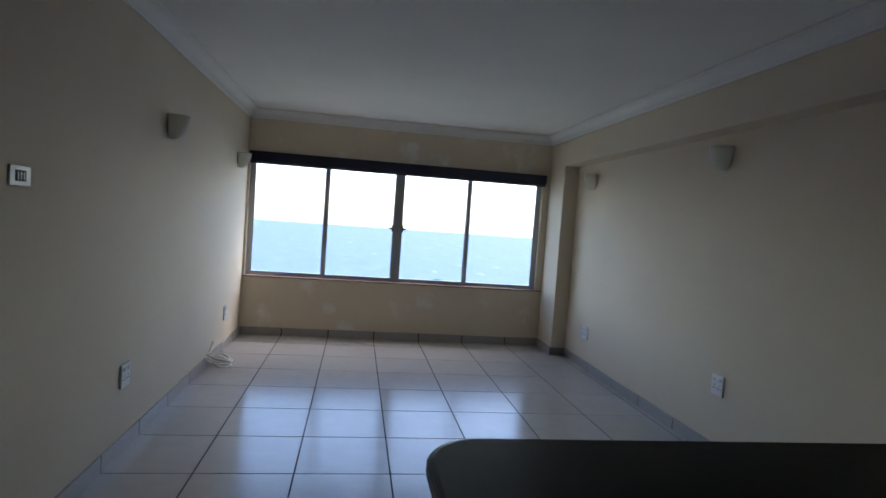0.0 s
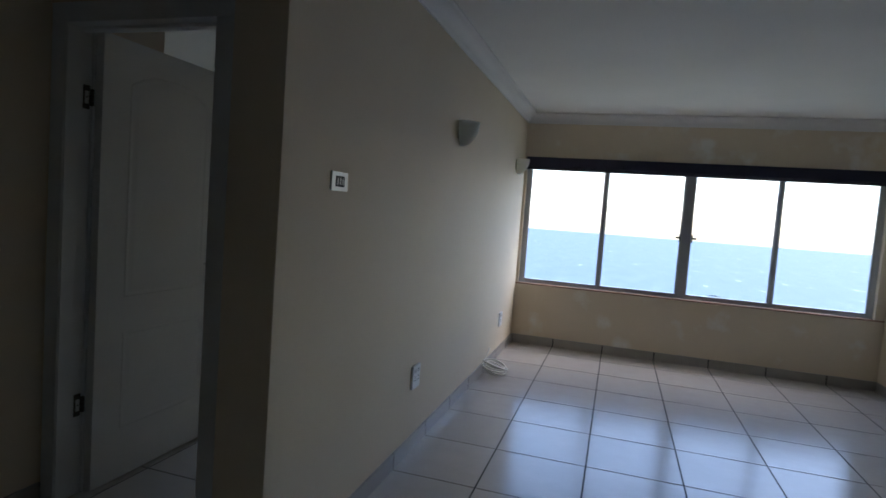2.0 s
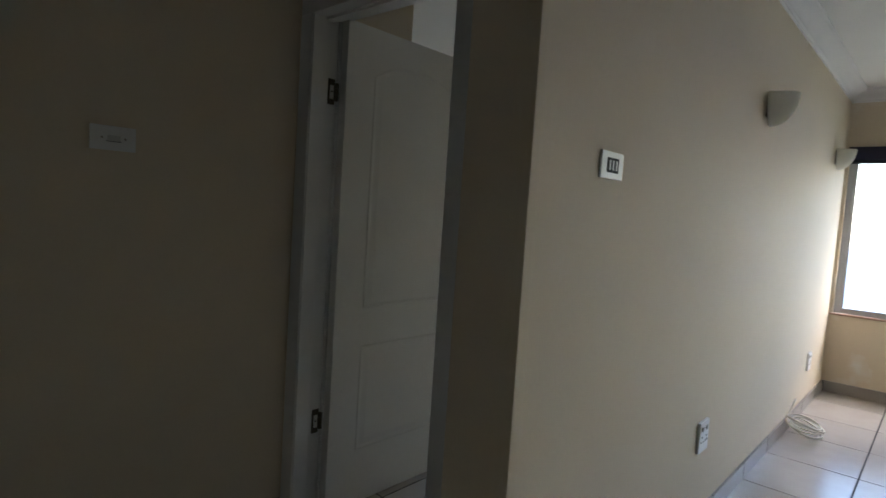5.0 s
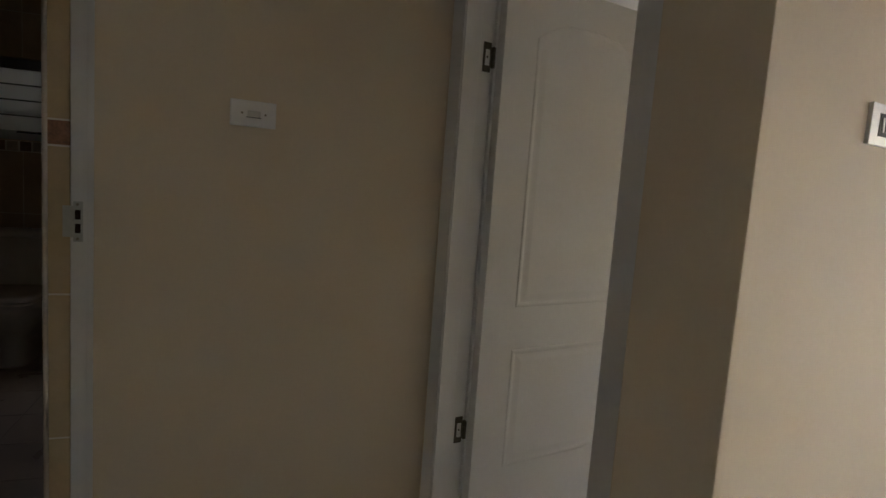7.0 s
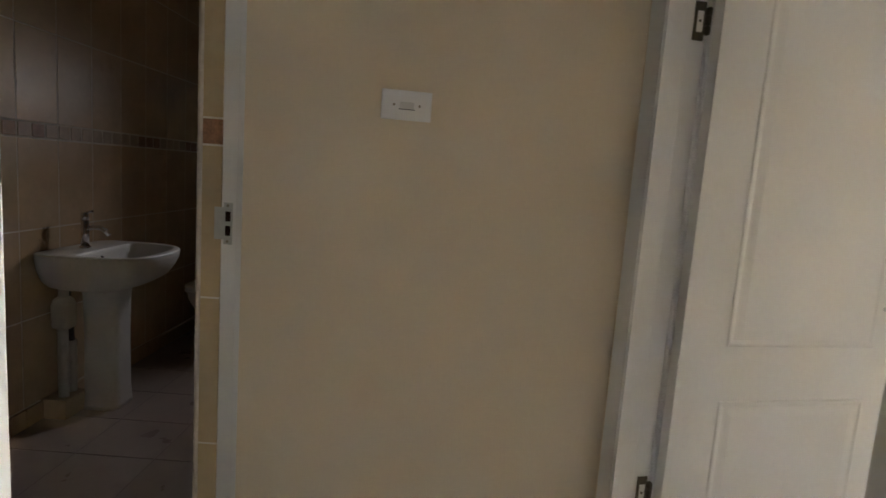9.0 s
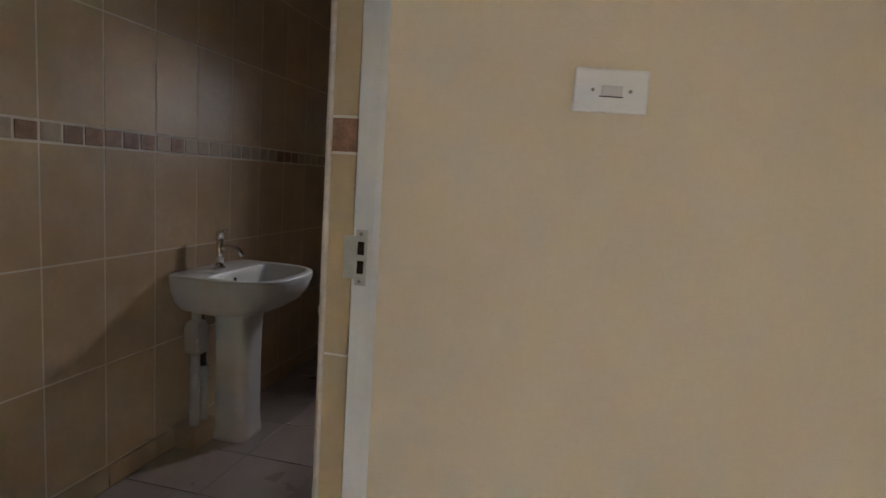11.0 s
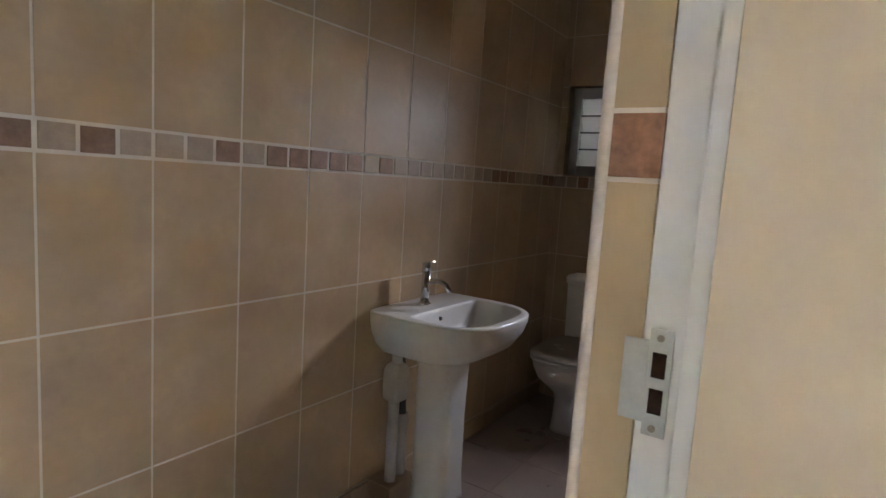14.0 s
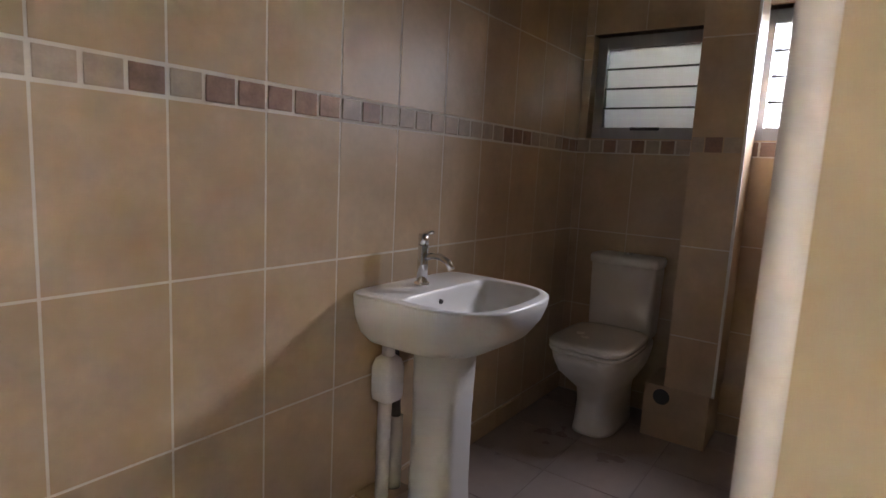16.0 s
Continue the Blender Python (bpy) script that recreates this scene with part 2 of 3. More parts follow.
# ---- plan: living room and hall in world axes; the bathroom turned about its own origin ----
CEIL_Z = 2.49
WIN_Y = 6.69
RIGHT_X = 3.615
PILLAR_X = 3.45
BATH = pose(-2.396, 0.161, 0, 0, 0, -12.7)
BATH_FAR, BATH_N, DOOR_F = -1.76, 1.172, 1.295
BD_R, BD_L = 0.868, 1.672
BATH_Z = 0.055  # the bathroom floor lies a small step above the hall
HALL = pose(-1.254, 1.623, 0)
WEST_END = 2.065

# ---- floor ----
floor = structure("floor", boxes((-1.7, 3.8, -6.4, 6.9, -0.12, -0.0025), (-4.2, -1.7, 2.30, 6.9, -0.12, -0.0025)), GROUT,
                  "pale ceramic tiled floor with dark grout lines", "floor")
bath_floor = structure("floor_bathroom", boxes((BATH_FAR - 0.2, 1.95, -0.15, DOOR_F - 0.02, -0.10, BATH_Z - 0.002)), BGROUT,
                       "dull grey-brown tiled bathroom floor", "floor", at=BATH)

# ---- walls ----
wall_west = structure("wall_west", boxes((-0.20, 0.0, WEST_END, WIN_Y, 0, CEIL_Z), bevel=0.004), WALL,
                      "long cream painted plaster wall with wall lights", "wall")
wall_north = structure("wall_north", boxes((-0.20, RIGHT_X + 0.18, WIN_Y, WIN_Y + 0.2, 0, 0.649),
                                           (-0.20, RIGHT_X + 0.18, WIN_Y, WIN_Y + 0.2, 1.96, CEIL_Z),
                                           (-0.20, 0.025, WIN_Y, WIN_Y + 0.2, 0.649, 1.96),
                                           (3.37, RIGHT_X + 0.18, WIN_Y, WIN_Y + 0.2, 0.649, 1.96)), WALL_DAMP,
                       "cream wall under and around the wide sea-view window, damp stained", "wall")
wall_east = structure("wall_east", boxes((RIGHT_X, RIGHT_X + 0.18, -6.2, WIN_Y, 0, CEIL_Z)), WALL,
                      "cream painted side wall with two wall lights", "wall")
pillar = structure("pillar", boxes((PILLAR_X, RIGHT_X + 0.01, 6.215, WIN_Y + 0.01, 0, CEIL_Z), bevel=0.004), WALL,
                   "shallow cream plastered pillar beside the window", "pillar")
beam = structure("beam", boxes((PILLAR_X + 0.002, RIGHT_X + 0.01, -6.2, 6.215, 2.115, CEIL_Z)), WALL,
                 "shallow cream plastered beam along the side wall", "beam")
wall_south = structure("wall_south", boxes((-0.32, RIGHT_X + 0.18, -6.4, -6.2, 0, CEIL_Z)), WALL, "plain cream wall behind the kitchen counter", "wall")
wall_dining = structure("wall_dining", boxes((-0.32, -0.15, -6.2, 1.0, 0, CEIL_Z)), WALL, "plain cream wall south of the hall", "wall")
wall_switch = structure("wall_switch", boxes((-0.12, 0.0, -0.395, 0.656, 0, CEIL_Z)), WALL,
                        "cream hall wall with a light switch", "wall", at=HALL)
DY0, DY1 = 2.28, 2.43
wall_bedroom = structure("wall_bedroom", boxes((-4.2, -1.256, DY0 + 0.012, DY1 - 0.006, 0, CEIL_Z), (-0.40, -0.195, DY0 + 0.012, DY1 - 0.006, 0, CEIL_Z),
                                               (-1.256, -0.40, DY0 + 0.012, DY1 - 0.006, 2.10, CEIL_Z)), WALL,
                         "cream wall around the bedroom doorway", "wall")
wall_bedroom_far = structure("wall_bedroom_far", boxes((-4.2, -3.1, 6.66, 6.86, 0, CEIL_Z), (-3.1, -0.8, 6.66, 6.86, 0, 0.7), (-3.1, -0.8, 6.66, 6.86, 2.02, CEIL_Z),
                                                       (-0.8, -0.205, 6.66, 6.86, 0, CEIL_Z)), WALL, "plain bedroom wall with a window opening", "wall")
wall_bedroom_west = structure("wall_bedroom_west", boxes((-4.38, -4.2, 2.26, 6.86, 0, CEIL_Z)), WALL, "plain bedroom side wall", "wall")
wall_bedroom_nib = structure("wall_bedroom_nib", boxes((-1.42, -1.293, DY1, 2.92, 0, CEIL_Z)), WALL, "plain cream bedroom partition", "wall")
ceiling = structure("ceiling", boxes((-1.46, 3.82, -6.4, 6.88, CEIL_Z, CEIL_Z + 0.15), (-4.4, -1.46, 2.26, 6.88, CEIL_Z, CEIL_Z + 0.15)), CEIL,
                    "flat white painted ceiling", "ceiling")

# bathroom shell
W1 = (0.045, 0.59, 1.402, 1.91)
W2 = (0.785, 1.15, 1.402, 1.965)
wall_basin = structure("wall_basin", boxes((BATH_FAR - 0.2, 1.95, -0.15, -0.0006, 0, 2.74)), WGROUT, "beige tiled bathroom wall with a mosaic band", "wall", at=BATH)
fx0, fx1 = BATH_FAR - 0.2, BATH_FAR - 0.002
wall_bath_far = structure("wall_bath_far", boxes((fx0, fx1, -0.007, W1[0], 0, 2.74), (fx0, fx1, W1[0], W1[1], 0, W1[2]), (fx0, fx1, W1[0], W1[1], W1[3], 2.74),
                                                 (fx0, fx1, W1[1], W2[0], 0, 2.74), (fx0, fx1, W2[0], W2[1], 0, W2[2]), (fx0, fx1, W2[0], W2[1], W2[3], 2.74),
                                                 (fx0, fx1, W2[1], DOOR_F, 0, 2.74)), WGROUT, "beige tiled end wall with two small louvre windows", "wall", at=BATH)
wall_bath_door = structure("wall_bath_door", boxes((BATH_FAR, BD_R - 0.08, BATH_N + 0.008, DOOR_F, 0, 2.74), (BD_L + 0.06, 1.80, BATH_N + 0.008, DOOR_F, 0, 2.74),
                                                   (BD_R - 0.08, BD_L + 0.06, BATH_N + 0.008, DOOR_F, 2.10, 2.74)), WALL, "cream wall around the bathroom doorway", "wall", at=BATH)
wall_bath_east = structure("wall_bath_east", boxes((1.80, 1.95, -0.007, DOOR_F, 0, 2.74)), WGROUT, "plain tiled bathroom wall behind the door", "wall", at=BATH)
ceiling_bath = structure("ceiling_bathroom", boxes((BATH_FAR - 0.2, 1.95, -0.15, DOOR_F, CEIL_Z + 0.22, CEIL_Z + 0.34)), CEIL, "plain white bathroom ceiling", "ceiling", at=BATH)


# ---- cornice ----
def cornice_run(bm, a, b, inward):
    """A coved cornice profile swept from a to b; inward: the horizontal direction into the room."""
    a, b, w = Vector((*a, 0)), Vector((*b, 0)), Vector((*inward, 0))
    prof = [(0, 2.39), (0.012, 2.39), (0.014, 2.402)]
    for i in range(9):
        u = i / 8 * math.pi / 2
        prof.append((0.018 + 0.068 * (1 - math.cos(u)), 2.406 + 0.066 * math.sin(u)))
    prof += [(0.090, 2.476), (0.098, 2.478), (0.098, 2.4895), (0, 2.4895)]
    ring = lambda p: [p + w * d + Vector((0, 0, z)) for d, z in prof]
    return loft(bm, [ring(a), ring(b)])


cb = bmesh.new()
cornice_run(cb, (0.002, WEST_END), (0.002, WIN_Y), (1, 0))
cornice_run(cb, (0.0, WIN_Y - 0.002), (PILLAR_X + 0.002, WIN_Y - 0.002), (0, -1))
cornice_run(cb, (PILLAR_X, -6.2), (PILLAR_X, WIN_Y), (-1, 0))
cornice = structure("cornice", cb, CORNICE, "white coved plaster cornice under the ceiling", "cornice", smooth=False)


# ---- main window ----
def main_window():
    w = thing("window_1", "wide grey aluminium sliding window over the sea", "window", kind="structure")
    x0, x1, z0, z1, y0, y1 = 0.025, 3.37, 0.665, 1.96, WIN_Y + 0.05, WIN_Y + 0.11
    part("window_frame", boxes((x0, x0 + 0.045, y0, y1, z0, z1), (x1 - 0.045, x1, y0, y1, z0, z1), (x0 + 0.045, x1 - 0.045, y0, y1, z0, z0 + 0.045),
                               (x0 + 0.045, x1 - 0.045, y0, y1, z1 - 0.045, z1), bevel=0.004), ALU, w, "grey aluminium outer frame")
    mids = ((0.868, 0.013), (1.686, 0.042), (2.505, 0.013))
    for m, h in mids:
        part("mullion", boxes((m - h, m + h, y0 - 0.012, y1 - 0.01, z0 + 0.04, z1 - 0.04), bevel=0.003), ALU, w)
    edges = [x0 + 0.045] + [v for m, h in mids for v in (m - h, m + h)] + [x1 - 0.045]
    for a, b in zip(edges[::2], edges[1::2]):
        for n, f in (("stile", (a, a + 0.014)), ("stile", (b - 0.014, b))):
            part(n, boxes((*f, y0 + 0.008, y0 + 0.03, z0 + 0.045, z1 - 0.045)), ALU, w)
        p = part("pane", boxes((a + 0.010, b - 0.010, y0 + 0.018, y0 + 0.022, z0 + 0.04, z1 - 0.04)), GLASS, w)
        p.visible_shadow = False
    for s in (-1, 1):
        k = boxes((1.686 + s * 0.056 - 0.008, 1.686 + s * 0.056 + 0.008, y0 - 0.03, y0 - 0.012, 1.245, 1.325), bevel=0.003)
        box(k, 1.686 + s * 0.075 - 0.022, 1.686 + s * 0.075 + 0.022, y0 - 0.045, y0 - 0.03, 1.275, 1.295, bevel=0.003)
        part("latch", k, DARK, w, "small black window latch")
    part("window_sill", boxes((0.002, PILLAR_X - 0.002, WIN_Y - 0.012, WIN_Y + 0.06, 0.649, 0.664), bevel=0.003), SILL, w, "thin brown painted sill")
    return w


main_window()
b = thing("roller_blind", "rolled-up navy fabric blind above the window", "blind")
part("headbox", boxes((0.022, 3.39, WIN_Y - 0.07, WIN_Y - 0.002, 1.925, 2.03), bevel=0.008), BLIND, b)
part("rolled_fabric", cyl(bmesh.new(), (0.03, WIN_Y - 0.036, 1.930), (3.382, WIN_Y - 0.036, 1.930), 0.022), BLIND, b, smooth=True)
part("bottom_rail", boxes((0.03, 3.382, WIN_Y - 0.048, WIN_Y - 0.024, 1.896, 1.907), bevel=0.003), BLIND, b)


# ---- skirting tiles ----
def skirting(name, label, run, at=None, height=0.09, thick=0.012, piece=0.5165, offset=0.0):
    """Tiles along a straight run (start, end, inward)."""
    a, b, w = Vector((*run[0], 0)), Vector((*run[1], 0)), Vector((*run[2], 0))
    d = (b - a)
    length = d.length
    d.normalize()
    ob = thing(name, label, "skirting", kind="structure", at=at)
    s = -offset
    shared = {}
    back = part("joint_grout", boxes((0.0, length, 0.0, thick - 0.006, 0.001, height - 0.003)), GROUT, ob)
    back.matrix_local = Matrix(((d.x, w.x, 0, a.x), (d.y, w.y, 0, a.y), (0, 0, 1, 0), (0, 0, 0, 1)))
    while s < length:
        s0, s1 = max(s, 0), min(s + piece, length)
        if s1 - s0 > 0.02:
            key = round(s1 - s0, 3)
            if key not in shared:
                bm = boxes((0.006, s1 - s0 - 0.006, 0.0, thick, 0.001, height), bevel=0.0012)
                shared[key] = mesh_of("skirting_tile", bm, SKIRT)
            t = new("skirting_tile", shared[key])
            t.parent = ob
            t.matrix_local = Matrix(((d.x, w.x, 0, (a + d * s0).x), (d.y, w.y, 0, (a + d * s0).y), (0, 0, 1, 0), (0, 0, 0, 1)))
        s += piece
    return ob


skirting("baseboard_west", "grey ceramic skirting tiles along the long wall", ((0.0, WEST_END), (0.0, WIN_Y), (1, 0)), offset=0.386)
skirting("baseboard_north", "grey ceramic skirting tiles under the window", ((0.013, WIN_Y), (PILLAR_X, WIN_Y), (0, -1)), offset=0.07)
skirting("baseboard_pillar", "grey ceramic skirting tiles round the pillar", ((PILLAR_X, 6.215), (PILLAR_X, WIN_Y - 0.013), (-1, 0)))
skirting("baseboard_pillar", "grey ceramic skirting tiles round the pillar", ((PILLAR_X - 0.012, 6.215), (RIGHT_X, 6.215), (0, -1)))
skirting("baseboard_east", "grey ceramic skirting tiles along the side wall", ((RIGHT_X, -6.2), (RIGHT_X, 6.202), (-1, 0)), offset=0.155)
skirting("baseboard_hall", "grey ceramic skirting tiles along the hall wall", ((0.0, -0.36), (0.0, 0.655), (1, 0)), at=HALL)


# ---- wall lights ----
def sconce(at):
    s = thing("wall_light", "half-bowl frosted glass uplighter fixed to the wall", "wall light", group="wall lights", at=at)
    rings = []
    for i in range(12):
        u = i / 11
        r = 0.012 + 0.070 * math.sin(u * math.pi / 2) ** 0.9
        z = -0.098 + 0.150 * (1 - math.cos(u * math.pi / 2)) ** 0.85
        rings.append([(0.014 + max(0.0, 1.42 * r * math.sin(k * math.pi / 20)), r * math.cos(k * math.pi / 20), z) for k in range(21)])
    bm = bmesh.new()
    made = [[bm.verts.new(p) for p in r] for r in rings]
    for a, c in zip(made, made[1:]):
        for k in range(20):
            bm.faces.new((a[k], a[k + 1], c[k + 1], c[k]))
    bm.faces.new(made[0])
    bmesh.ops.solidify(bm, geom=bm.faces[:], thickness=0.004)
    part("shade", bm, SHADE, s, "frosted off-white glass bowl", smooth=True)
    part("backplate", boxes((0.0, 0.014, -0.032, 0.032, -0.055, 0.046), bevel=0.005), HINGE, s, "tarnished dark metal back plate")
    part("lamp_holder", cyl(bmesh.new(), (0.045, 0, -0.04), (0.045, 0, 0.01), 0.014), DARK, s)
    part("screw", cyl(bmesh.new(), (0.014, 0, 0.036), (0.019, 0, 0.036), 0.005, n=10), BRASS, s)
    return s


first = sconce(pose(0.0, 4.05, 1.905))
copy_thing(first, pose(0.0, 6.17, 1.90))
copy_thing(first, pose(RIGHT_X, 3.64, 1.975, 0, 0, 180))
copy_thing(first, pose(RIGHT_X, 5.74, 1.94, 0, 0, 180))


# ---- sockets, switch, thermostat plate ----
def socket(at):
    """A plug socket plate in the plane x = 0, facing +x."""
    s = thing("wall_socket", "white plastic double plug socket on the wall", "socket", group="wall sockets", at=at)
    part("plate", boxes((0, 0.014, -0.058, 0.058, -0.066, 0.066), bevel=0.004), PLASTIC, s)
    for y in (-0.026, 0.026):
        part("rocker", boxes((0.013, 0.019, y - 0.011, y + 0.011, 0.026, 0.046), bevel=0.002), SWITCHED, s)
        for dy, z in ((0, 0.0), (-0.011, -0.02), (0.011, -0.02)):
            part("pin_hole", cyl(bmesh.new(), (0.0125, y + dy, z), (0.0148, y + dy, z), 0.0042, n=12), DARK, s, "dark round hole")
    return s


sk = socket(pose(0.0, 3.50, 0.434))
copy_thing(sk, pose(0.0, 5.93, 0.37))
copy_thing(sk, pose(RIGHT_X, 3.51, 0.47, 0, 0, 180))
copy_thing(sk, pose(RIGHT_X, 5.68, 0.37, 0, 0, 180))

sw = thing("light_switch", "white wide light switch with one rocker and two screws", "switch", at=HALL @ pose(0, 0, 1.468))
part("plate", boxes((0, 0.011, -0.065, 0.065, -0.0375, 0.0375), bevel=0.004), PLASTIC, sw)
part("rocker", boxes((0.010, 0.016, -0.018, 0.018, -0.009, 0.008), bevel=0.002), SWITCHED, sw)
part("rocker_gap", boxes((0.0105, 0.0125, -0.021, 0.021, -0.0115, -0.0095)), DARK, sw)
for y in (-0.033, 0.033):
    part("screw", cyl(bmesh.new(), (0.010, y, 0), (0.0125, y, 0), 0.0032, n=14), BRASS, sw, "small dull screw head")

st = thing("control_plate", "square white wall control plate with a small grey display", "control panel", at=pose(0.0, 2.451, 1.462))
part("plate", boxes((0, 0.008, -0.064, 0.064, -0.0365, 0.0365), bevel=0.002), PLASTIC, st)
part("display", boxes((0.007, 0.0092, -0.034, 0.034, -0.020, 0.020)), SCREEN, st)
for y in (-0.02, 0.0, 0.02):
    part("button", boxes((0.009, 0.0108, y - 0.0028, y + 0.0028, -0.013, 0.013), bevel=0.0005), SWITCHED, st)

# ---- coiled cable ----
cbl = thing("cable_coil", "loose coil of cream cable on the floor by the wall", "cable", at=pose(0.110, 5.27, 0.030, 0, 13, 0))
for k in range(6):
    pts = []
    for i in range(41):
        w = 2 * math.pi * i / 40
        pts.append((0.015 * math.sin(k * 2.1) + (0.085 + 0.006 * (k % 3)) * math.cos(w), 0.012 * math.cos(k * 1.7) + (0.085 + 0.005 * (k % 2)) * math.sin(w),
                    0.008 + k * 0.013 + 0.006 * math.sin(w * 2 + k)))
    part("loop", tube(bmesh.new(), pts, 0.006, 8), CABLE, cbl, smooth=True)
part("tail", tube(bmesh.new(), [(-0.09, 0.02, 0.05), (-0.11, 0.05, 0.07), (-0.112, 0.10, 0.12), (-0.113, 0.12, 0.15)], 0.006, 8), CABLE, cbl, smooth=True)

# ---- counter ----
ct = thing("breakfast_counter", "dark polished counter top with a rounded corner on a cream base", "counter")


def counter_outline(inset, z):
    x0, x1, y0, y1, r = 1.366 + inset, RIGHT_X - 0.002, 0.46 + inset, 1.218 - inset, 0.11
    pts = []
    for cx, cy, s in ((x0 + r, y1 - r, 90), (x0 + r, y0 + r, 180)):
        for i in range(9):
            w = radians(s + 90 * i / 8)
            pts.append((cx + r * math.cos(w), cy + r * math.sin(w), z))
    return pts + [(x1, y0, z), (x1, y1, z)]


part("worktop", loft(bmesh.new(), [counter_outline(0.012, 0.962), counter_outline(0.002, 0.966), counter_outline(0.0, 0.972), counter_outline(0.0, 0.990),
                                   counter_outline(0.004, 0.997), counter_outline(0.012, 1.0)]), GRANITE, ct, "dark polished stone-look top", smooth=False)
part("base", boxes((1.62, RIGHT_X - 0.002, 0.62, 0.80, 0.0, 0.962)), WALL, ct, "cream plastered base")


# ---- bedroom door ----
def hinge(parent, at):
    bm = boxes((0, 0.003, -0.032, 0.0, -0.05, 0.05), bevel=0.0008)
    for z0, z1 in ((-0.034, -0.014), (-0.012, 0.012), (0.014, 0.034)):
        cyl(bm, (0.008, 0.006, z0), (0.008, 0.006, z1), 0.008, n=12)
    cyl(bm, (0.008, 0.006, -0.036), (0.008, 0.006, 0.036), 0.005, n=10)
    cyl(bm, (0.002, -0.018, 0.041), (0.0045, -0.018, 0.041), 0.004, n=8)
    cyl(bm, (0.002, -0.018, -0.041), (0.0045, -0.018, -0.041), 0.004, n=8)
    h = part("hinge", bm, HINGE, parent, "worn dark steel butt hinge", at=at)
    part("paint_patch", boxes((0.0025, 0.0042, -0.024, -0.006, -0.028, 0.026), bevel=0.0008), FRAMEP, h, "white paint on the hinge leaf")
    part("screw", cyl(bmesh.new(), (0.003, -0.016, 0.0), (0.0052, -0.016, 0.0), 0.004, n=8), HINGE, h)
    return h


d1 = thing("door_1", "white moulded two-panel bedroom door standing open", "door", kind="structure")
HX = -1.178
part("door_frame", boxes((-1.252, HX, DY0, DY1 - 0.024, 0, 2.03), (-1.252, -1.165, DY1 - 0.024, DY1 + 0.03, 0, 2.03), (-0.447, -0.36, DY0, DY1, 0, 2.03), (-1.252, -0.36, DY0, DY1, 2.03, 2.11), bevel=0.005), FRAMEP, d1, "white painted frame")
part("hinge_jamb", boxes((HX + 0.0005, HX + 0.006, DY0 + 0.004, DY0 + 0.07, 0, 2.03), bevel=0.003), FRAMEP, d1, "white rebated hinge jamb")
part("door_stop", boxes((-0.459, -0.447, DY0 + 0.06, DY1 - 0.05, 0, 2.018), (HX, -0.447, DY0 + 0.06, DY1 - 0.05, 2.018, 2.03)), FRAMEP, d1)


def moulded_leaf():
    """Leaf 0.80 wide along +y, facing +x, hinged at y = 0; raised arched panels on its face."""
    bm = boxes((-0.04, 0.0, 0.003, 0.803, 0.012, 2.035), bevel=0.003)
    return bm


leaf = part("door_leaf", moulded_leaf(), DOORP, d1, at=pose(-1.12, 2.408, 0))


def panel_outline(y0, y1, z0, z1, arch, x, inset):
    pts = [(x, y0 + inset, z0 + inset), (x, y1 - inset, z0 + inset)]
    n = 14
    for i in range(n + 1):
        u = i / n
        y = y1 - inset - (y1 - y0 - 2 * inset) * u
        pts.append((x, y, z1 - inset - arch * (1 - math.sin(u * math.pi)) ** 1.5))
    return pts


for z0, z1, arch in ((0.872, 1.915, 0.07), (0.25, 0.715, 0.0)):
    bm = bmesh.new()
    rings = [panel_outline(0.145, 0.66, z0, z1, arch, x, i) for x, i in ((-0.002, 0.0), (0.003, 0.006), (0.0035, 0.012), (0.0008, 0.022), (0.001, 0.030), (0.003, 0.05), (0.003, 0.055))]
    loft(bm, rings, cap_start=False)
    part("panel", bm, DOORP, leaf, "raised arched panel" if arch else "raised lower panel")
hinge(d1, pose(HX, 2.398, 1.752))
hinge(d1, pose(HX, 2.398, 0.408))
lv = boxes((0.0, 0.045, 0.735, 0.747, 0.995, 1.007), (0.033, 0.045, 0.63, 0.747, 0.995, 1.007), (0.0, 0.005, 0.72, 0.762, 0.93, 1.05), bevel=0.002)
part("handle", lv, CHROME, leaf, "steel lever handle")

# ---- bathroom doorway ----
d2 = thing("door_2", "white bathroom door frame with a steel strike plate", "door", kind="structure", at=BATH)
part("door_frame", boxes((BD_R - 0.078, BD_R, 1.2355, 1.274, 0, 2.045), (BD_R - 0.078, BD_R + 0.007, 1.274, 1.312, 0, 2.045),
                         (BD_L, BD_L + 0.08, 1.235, 1.318, 0, 2.045), (BD_R - 0.078, BD_L + 0.08, 1.235, 1.316, 2.045, 2.12), bevel=0.003), FRAMEP, d2, "white gloss painted frame")
sp = part("strike_plate", boxes((BD_R + 0.0005, BD_R + 0.003, 1.243, 1.265, 1.086, 1.192), (BD_R + 0.0005, BD_R + 0.003, 1.219, 1.243, 1.098, 1.180), bevel=0.0008), STEEL, d2, "dull steel strike plate")
for z in (1.121, 1.157):
    part("bolt_slot", boxes((BD_R + 0.0025, BD_R + 0.0036, 1.247, 1.260, z - 0.0125, z + 0.0125)), SLOT, sp, "dark bolt slot")
for z in (1.094, 1.184):
    part("screw", cyl(bmesh.new(), (BD_R + 0.002, 1.253, z), (BD_R + 0.0045, 1.253, z), 0.0036, n=12), BRASS, sp)
part("door_leaf", boxes((BD_L + 0.012, BD_L + 0.05, 0.46, 1.230, BATH_Z + 0.012, 2.035), bevel=0.003), DOORP, d2, "white bathroom door folded back against the wall")


